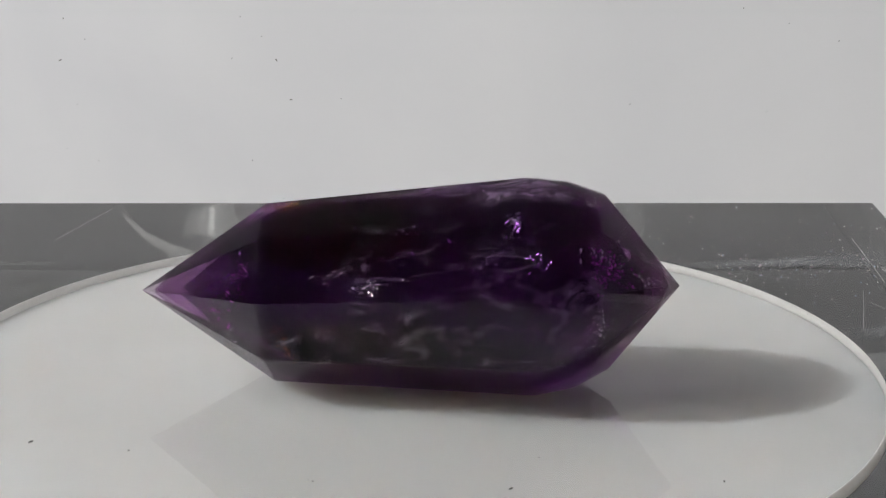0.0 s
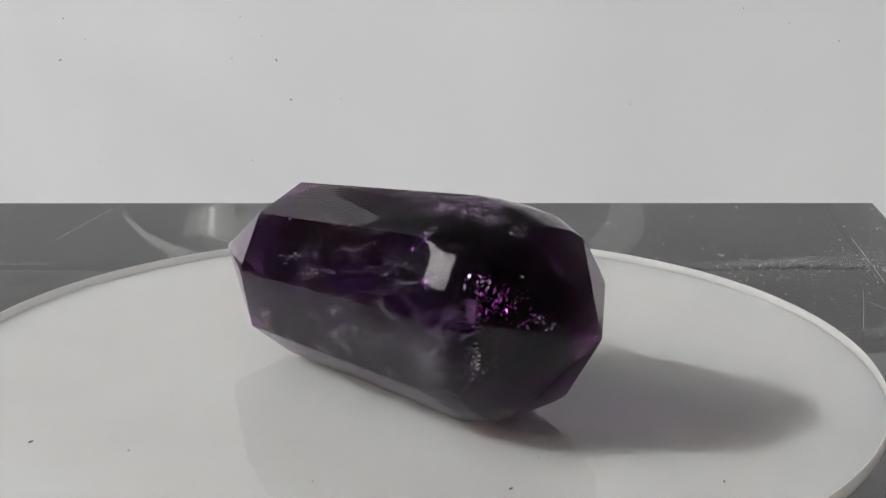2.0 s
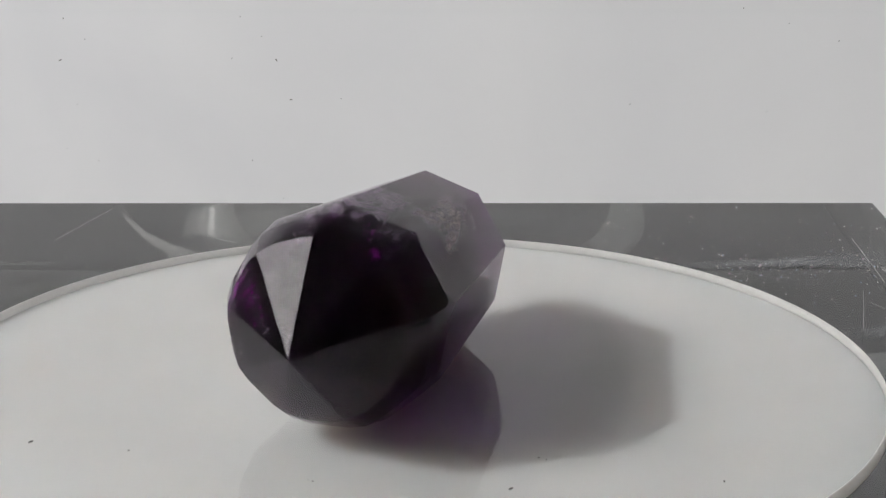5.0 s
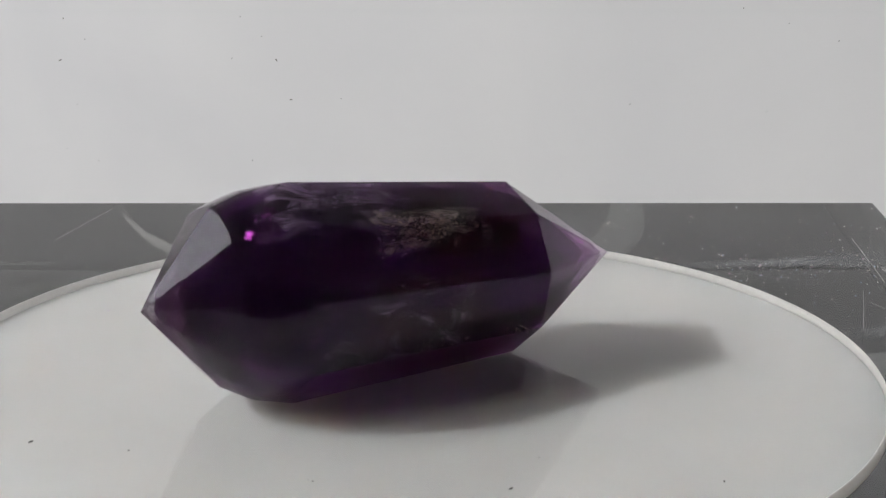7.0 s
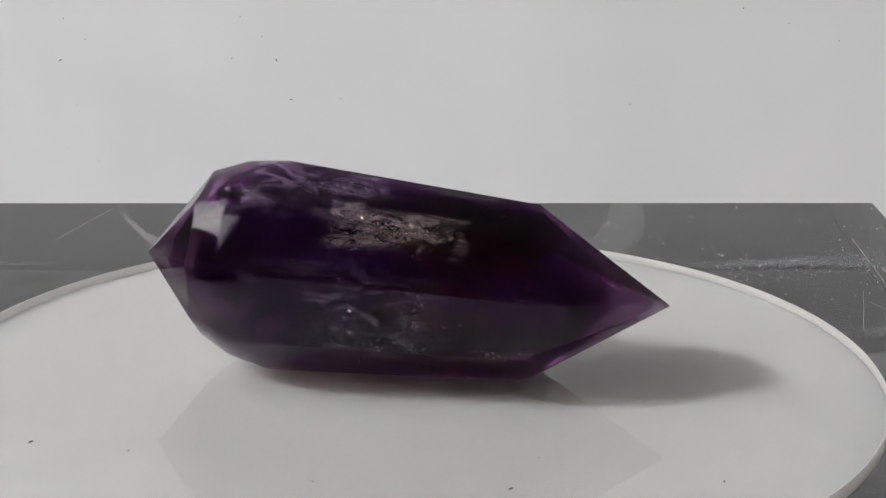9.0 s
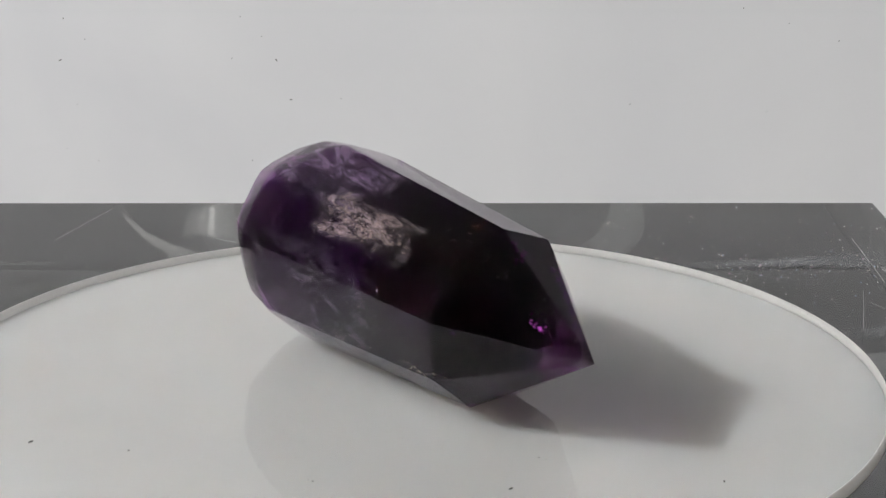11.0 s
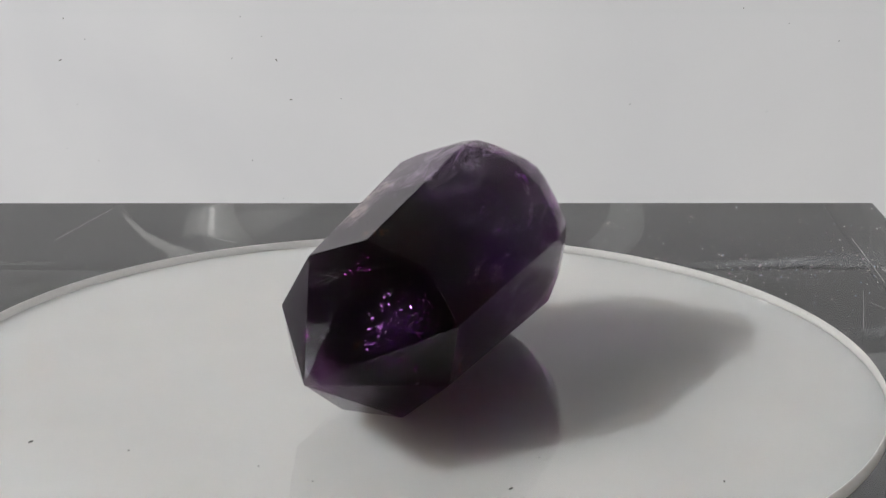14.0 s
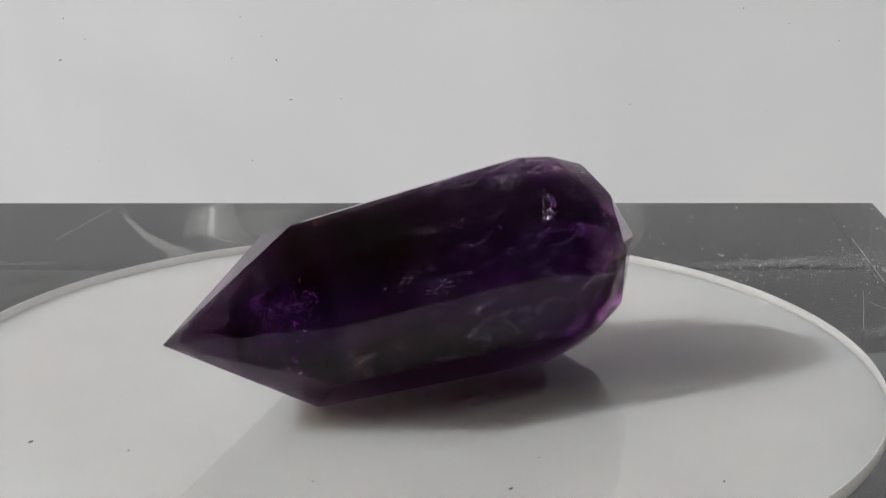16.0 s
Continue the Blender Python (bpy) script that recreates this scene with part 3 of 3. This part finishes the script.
    flashes = [  # place and spread in mm, count, size in mm, turn, inset in mm, material, label
        ((38, -11, 5.5), (3.6, 2.6, 3.8), 110, 0.36, -70, 0.6, GLINT_MAGENTA, "magenta flashes in the short point"),
        ((36, -12.5, 8.5), (4, 2, 3), 34, 0.35, -66, 0.5, GLINT_WHITE, "white flashes in the short point"),
        ((43.5, -5.8, 2.2), (2.0, 2.4, 0.8), 30, 0.36, -68, 0.3, GLINT_WHITE, "row of white flashes near the short tip"),
        ((36, -14.6, -3.6), (2.4, 1.2, 3.0), 60, 0.30, -72, 0.3, GLINT_WHITE, "crackled white fracture at the shoulder"),
        ((35, -4, 15), (1.6, 1.6, 1), 20, 0.32, -66, 0.3, GLINT_WHITE, "small white flashes at the shoulder"),
        ((-33.0, -9.0, 4.8), (5.0, 3.0, 5.5), 420, 0.40, -279, 0.5, GLINT_VIOLET, "violet flashes in the long point"),
        ((-33.5, -9.0, 4.0), (3.4, 2.0, 3.4), 90, 0.30, -279, 0.3, GLINT_WHITE, "white flashes in the long point"),
        ((-28, -1, 14), (2.5, 2, 1), 22, 0.35, -283, 0.4, GLINT_MAGENTA, "rosy flashes under the upper edge"),
        ((-31, 4, 10.5), (4, 1.5, 3), 24, 0.25, -280, 0.3, GLINT_WHITE, "fine white flashes in the long point"),
        ((-34, -9.6, -0.5), (3.0, 1, 0.8), 26, 0.4, -256, 0.3, GLINT_MAGENTA, "magenta flashes along an edge of the long point"),
        ((-39.5, 4.4, 5.1), (1.6, 1.2, 0.8), 20, 0.45, -254, 0.6, GLINT_MAGENTA, "rosy flashes near the long tip"),
        ((34, 9.5, 14), (1.4, 1.2, 1), 26, 0.45, -156, 0.5, GLINT_MAGENTA, "magenta flash at the shoulder"),
        ((20.6, -13.4, 13), (1.3, 0.8, 0.9), 34, 0.38, -330, 0.3, GLINT_WHITE, "bright white flash under a long facet"),
        ((-39.5, -5, 4.4), (0.5, 0.4, 0.3), 7, 0.35, -330, 0.3, GLINT_ORANGE, "orange spark near the long tip"),
        ((-21.5, -15.2, -2.5), (1.8, 0.8, 3.2), 44, 0.34, -328, 0.3, GLINT_WHITE, "crackled fracture at the long shoulder"),
        ((22.5, -12.5, 14.4), (0.7, 0.8, 1.8), 26, 0.42, -9, 0.4, GLINT_VIOLET, "lilac fracture under a long facet"),
        ((-4, -15.8, 5.3), (6.0, 0.6, 1.4), 36, 0.26, -9, 0.3, GLINT_WHITE, "pale streaks under a long facet"),
        ((-32, -10, -2.5), (1.6, 0.6, 1.2), 12, 0.3, -9, 0.3, GLINT_MAGENTA, "magenta specks in the long point"),
        ((0.3, 12.6, 12), (5.0, 1.2, 2.0), 70, 0.34, -250, 0.3, GLINT_GOLD, "golden white fracture under an upper facet"),
        ((-1.5, 11.6, 12.8), (7.0, 1.2, 1.2), 60, 0.30, -195, 0.3, GLINT_GOLD, "golden white fracture under an upper facet"),
        ((-10, 16, -1), (6, 0.8, 4), 40, 0.30, -248, 0.3, GLINT_WHITE, "pale flecks under a long facet"),
        ((-20, 12.5, -7), (5, 1, 2), 24, 0.32, -252, 0.3, GLINT_GOLD, "pale flecks at the long shoulder"),
        ((-19.5, -1, 16.2), (1.6, 1, 0.4), 20, 0.30, -9, 0.2, GLINT_ORANGE, "rusty orange flecks under the top edge"),
        ((-12, -15.6, -4.2), (2.5, 0.6, 1.8), 30, 0.30, -9, 0.3, GLINT_WHITE, "pale flecks under a long facet"),
        ((26, -15.5, 8.5), (2.0, 0.8, 2.4), 34, 0.32, -12, 0.3, GLINT_VIOLET, "faint oblique veil"),
        ((-40, 0.6, 3), (4.5, 1.6, 1.2), 30, 0.24, -9, 0.2, GLINT_WHITE, "fine white flashes along the long tip"),
        ((3, 16.6, -4), (12.0, 0.6, 3.0), 44, 0.24, -192, 0.3, GLINT_WHITE, "pale streaks under a long facet"),
    ]
    for k in range(12):          # fine sparkle all round, each face with its own lie
        tone = (GLINT_WHITE, GLINT_VIOLET, GLINT_WHITE)[k % 3]
        flashes.append(((-4 + 5 * (k % 4), 10 * math.cos(k * 2.4), 10 * math.sin(k * 2.4)), (30, 8, 8), 34, 0.32, -30.0 * k, 0.25, tone, "fine sparkle under the facets"))
    for k, (at, spread, count, size, turn, inset, mat, label) in enumerate(flashes):
        tagged(part("glint", glints(at, spread, count, size, turn, inset, 300 + k), mat, ob, label), kind="stuff")
    return ob


# ---- dust, scratches and painted glare ----
def crumb(long):
    bm = bmesh.new()
    bmesh.ops.create_icosphere(bm, subdivisions=1, radius=0.00028)
    for v in bm.verts:
        v.co *= 1.0 + 0.35 * noise.noise(v.co * 4000)
        v.co.x *= 2.6 if long else 1.2
        v.co.y += 25.0 * v.co.x ** 2 * 8 if long else 0.0
        v.co.z *= 0.5
    return link_mesh("dust_fibre" if long else "dust_speck", bm, DUST)


def dust():
    seat = Matrix.Translation((0, -0.0001, 0)) @ pose(0, 0, 0, 90, 0, 0)
    board = BACK.matrix_world.copy()
    speck = tagged(crumb(False), "tiny grey dust speck", "dust", "dust specks")
    fibre = tagged(crumb(True), "short grey dust fibre", "dust", "dust fibres")
    on_board = [(-0.1532, 0.1028), (-0.1424, 0.0948), (-0.0813, 0.0904), (-0.0714, 0.0996), (-0.1396, 0.0687), (-0.1399, 0.0512), (-0.0658, 0.0519), (0.0681, 0.0818), (0.1147, 0.0821), (-0.0364, 0.0774), (0.1029, 0.1192), (0.1189, 0.1143), (0.136, 0.1088), (-0.0813, 0.107), (-0.126, 0.0473), (-0.0513, 0.0384)]
    fibres_on_board = [(-0.1506, 0.0858, 35), (-0.0639, 0.0907, -40), (-0.0554, 0.0758, 0)]
    on_plate = [(0.0513, -0.0522), (-0.024, -0.0444), (-0.0179, -0.041), (-0.0156, -0.0502), (-0.0148, -0.0507), (-0.0128, -0.0274),
                (0.0157, -0.0435), (0.0222, -0.042), (0.0234, -0.0429), (-0.0462, -0.0373)]
    fibres_on_plate = [(-0.0633, -0.0332, 55), (0.0169, -0.0543, 50)]
    rng = random.Random(4)
    poses = [(speck, board @ Matrix.Translation((x, 0, z)) @ seat @ pose(0, 0, 0, 0, 0, rng.uniform(0, 180))) for x, z in on_board]
    poses += [(fibre, board @ Matrix.Translation((x, 0, z)) @ seat @ pose(0, 0, 0, 0, 0, a)) for x, z, a in fibres_on_board]
    poses += [(speck, pose(x, y, TOP_Z + 0.00012, 0, 0, rng.uniform(0, 180))) for x, y in on_plate]
    poses += [(fibre, pose(x, y, TOP_Z + 0.00012, 0, 0, a)) for x, y, a in fibres_on_plate]
    used = set()
    for ob, m in poses:
        k = rng.uniform(0.4, 0.85) if ob is speck else 0.9
        if ob not in used:
            ob.matrix_world = m
            used.add(ob)
        else:
            copy_thing(ob, m).scale = (k, k, k)


def streak(bm, line, wide, z):
    """A flat strip along a line of (x, y, half width)."""
    ends = []
    for k, (x, y, w) in enumerate(line):
        x0, y0, _ = line[max(0, k - 1)]
        x1, y1, _ = line[min(len(line) - 1, k + 1)]
        n = Vector((y0 - y1, x1 - x0, 0)).normalized() * w * wide
        trim = 1.0 if 0 < k < len(line) - 1 else wide
        mid = Vector(line[len(line) // 2][:2])
        at = mid + (Vector((x, y)) - mid) * trim
        ends.append([bm.verts.new((0.001 * (at.x + q * n.x), 0.001 * (at.y + q * n.y), z)) for q in (-1, 1)])
    for a, b in zip(ends, ends[1:]):
        bm.faces.new((a[0], b[0], b[1], a[1]))


def block_dust():
    """Pale grains and fine scratches on the clear block, with painted glare and edge lines."""
    rng = random.Random(11)
    bm = bmesh.new()
    n = 0
    while n < 2600:
        x, y = rng.uniform(0.055, 0.137), rng.uniform(0.05, 0.185)
        near = math.exp(-((y - 0.122 - 0.1 * (x - 0.1)) / 0.012) ** 2)
        if math.hypot(x, y) < 0.092 or rng.random() > 0.16 + 0.84 * near:
            continue
        n += 1
        r = 0.000028 + 0.00011 * rng.random() ** 5
        bmesh.ops.create_cube(bm, size=2 * r, matrix=pose(x, y, BLOCK_TOP + 0.6 * r, *[rng.uniform(0, 90) for _ in range(3)]))
    for _ in range(70):
        x, y = rng.uniform(-0.11, 0.05), rng.uniform(0.1, 0.186)
        if math.hypot(x, y) < 0.092:
            continue
        r = 0.00005 + 0.00008 * rng.random() ** 2
        bmesh.ops.create_cube(bm, size=2 * r, matrix=pose(x, y, BLOCK_TOP + 0.6 * r, *[rng.uniform(0, 90) for _ in range(3)]))
    tagged(link_mesh("block_dust", bm, GRAINS), "pale dust grains on the clear block", "dust", kind="stuff")
    bm = bmesh.new()
    # Some strips are scratches, others draw block edges mirrored inside it.
    for x, y, a, ln in ((-0.090, 0.171, 72, 0.034), (-0.0995, 0.1322, -1, 0.016), (-0.112, 0.1495, 60, 0.012), (-0.0555, 0.162, -45, 0.012),
                        (-0.049, 0.1535, -35, 0.008), (0.1110, 0.090, 76, 0.031), (0.1225, 0.1305, 88, 0.042), (0.1215, 0.1315, 60, 0.004), (0.1150, 0.093, 115, 0.006)):
        box(bm, (ln, 0.00009, 0.00004), pose(x, y, BLOCK_TOP + 0.00001, 0, 0, a))
    # Painted films: mirrored arc, sun glint and its glow, edge glow, dust haze.
    haze = [  # line over the block as (x, y, half width), in mm, how many layers, label
        ([(-83, 190, 0.5), (-78.2, 174.6, 1.0), (-73.9, 164, 1.5), (-67.7, 152.5, 2.6), (-61.2, 143.2, 3.6), (-55, 136, 4.2)], 6, "pale painted arc, mirrored plate edge in the clear block"),
        ([(-56.0, 190.5, 0.7), (-54.6, 175, 0.8), (-52.6, 156, 1.2)], 7, "bright narrow sun glint painted on the clear block"),
        ([(-57.5, 190.5, 4), (-55.5, 172, 6.5), (-53.5, 156, 7.5)], 5, "pale painted glow around the sun glint on the clear block"),
        ([(-33, 190, 8), (-40, 175, 8), (-42, 156, 3)], 2, "pale painted glow around the sun glint on the clear block"),
        ([(58, 123, 1.5), (80, 126.5, 3.4), (95, 127, 4.0), (112, 128.5, 6.0), (136, 131, 8.5)], 8, "cool grey haze of dust and painted edge glow on the clear block"),
        ([(100, 70, 3), (118, 73, 6), (139, 77, 7)], 7, "cool grey haze of dust and painted edge glow on the clear block"),
        ([(-112, 132.5, 0.6), (-90, 132, 0.4)], 6, "thin pale line painted for the lower rear edge of the block"),
        ([(10, 178, 3), (40, 170, 8), (60, 160, 2)], 1, "faint haze of dust on the clear block"),
    ]
    for k, (line, layers, label) in enumerate(haze):
        film_bm = bmesh.new()
        for n in range(layers):
            streak(film_bm, line, 1.0 - 0.8 * n / layers, BLOCK_TOP + 0.00006 + 0.00001 * n + 0.00008 * k)
        tagged(link_mesh("glare_dust_film", film_bm, GLARE_BRIGHT if k == 1 else DUST_EDGE_GLOW if "dust" in label or "line" in label else GLARE_FILM), label, "smear", kind="stuff")
    tagged(link_mesh("scratches_and_edge_lines", bm, GLINT), "fine pale scratches and drawn mirrored edges in the clear block", "scratches", kind="stuff")


ground()
room()
table()
acrylic_block()
BACK = backdrop_board()
DISC = turntable()
STONE = amethyst()
dust()
block_dust()

# turn of the plate at each time, degrees
TURNS = [(0.0, -8.33), (0.5, -17.9), (1.0, -27.4), (1.5, -37.03), (2.0, -46.93), (2.5, -57.06), (3.0, -67.3), (3.5, -77.5), (4.0, -87.79),
         (4.5, -98.1), (5.25, -113.6), (6.0, -129.1), (6.5, -139.44), (7.0, -149.85), (7.5, -160.39), (8.0, -171.1), (8.5, -181.8), (9.0, -192.32),
         (9.6, -204.8), (10.25, -218.2), (10.9, -231.5), (11.5, -243.79), (12.0, -253.94), (12.5, -264.0), (13.0, -273.6), (13.5, -283.01),
         (14.0, -292.5), (14.5, -302.1), (15.0, -311.41), (15.5, -320.9), (16.0, -330.38)]


def motions():
    seat = Matrix.Translation(SEAT) @ Euler((0, -LEAN, 0)).to_matrix().to_4x4()
    walk(DISC, [(t, pose(-0.0006, 0.0014, 0, 0, 0, a)) for t, a in TURNS])
    walk(STONE, [(t, pose(0, 0, 0, 0, 0, a) @ seat) for t, a in TURNS])


motions()
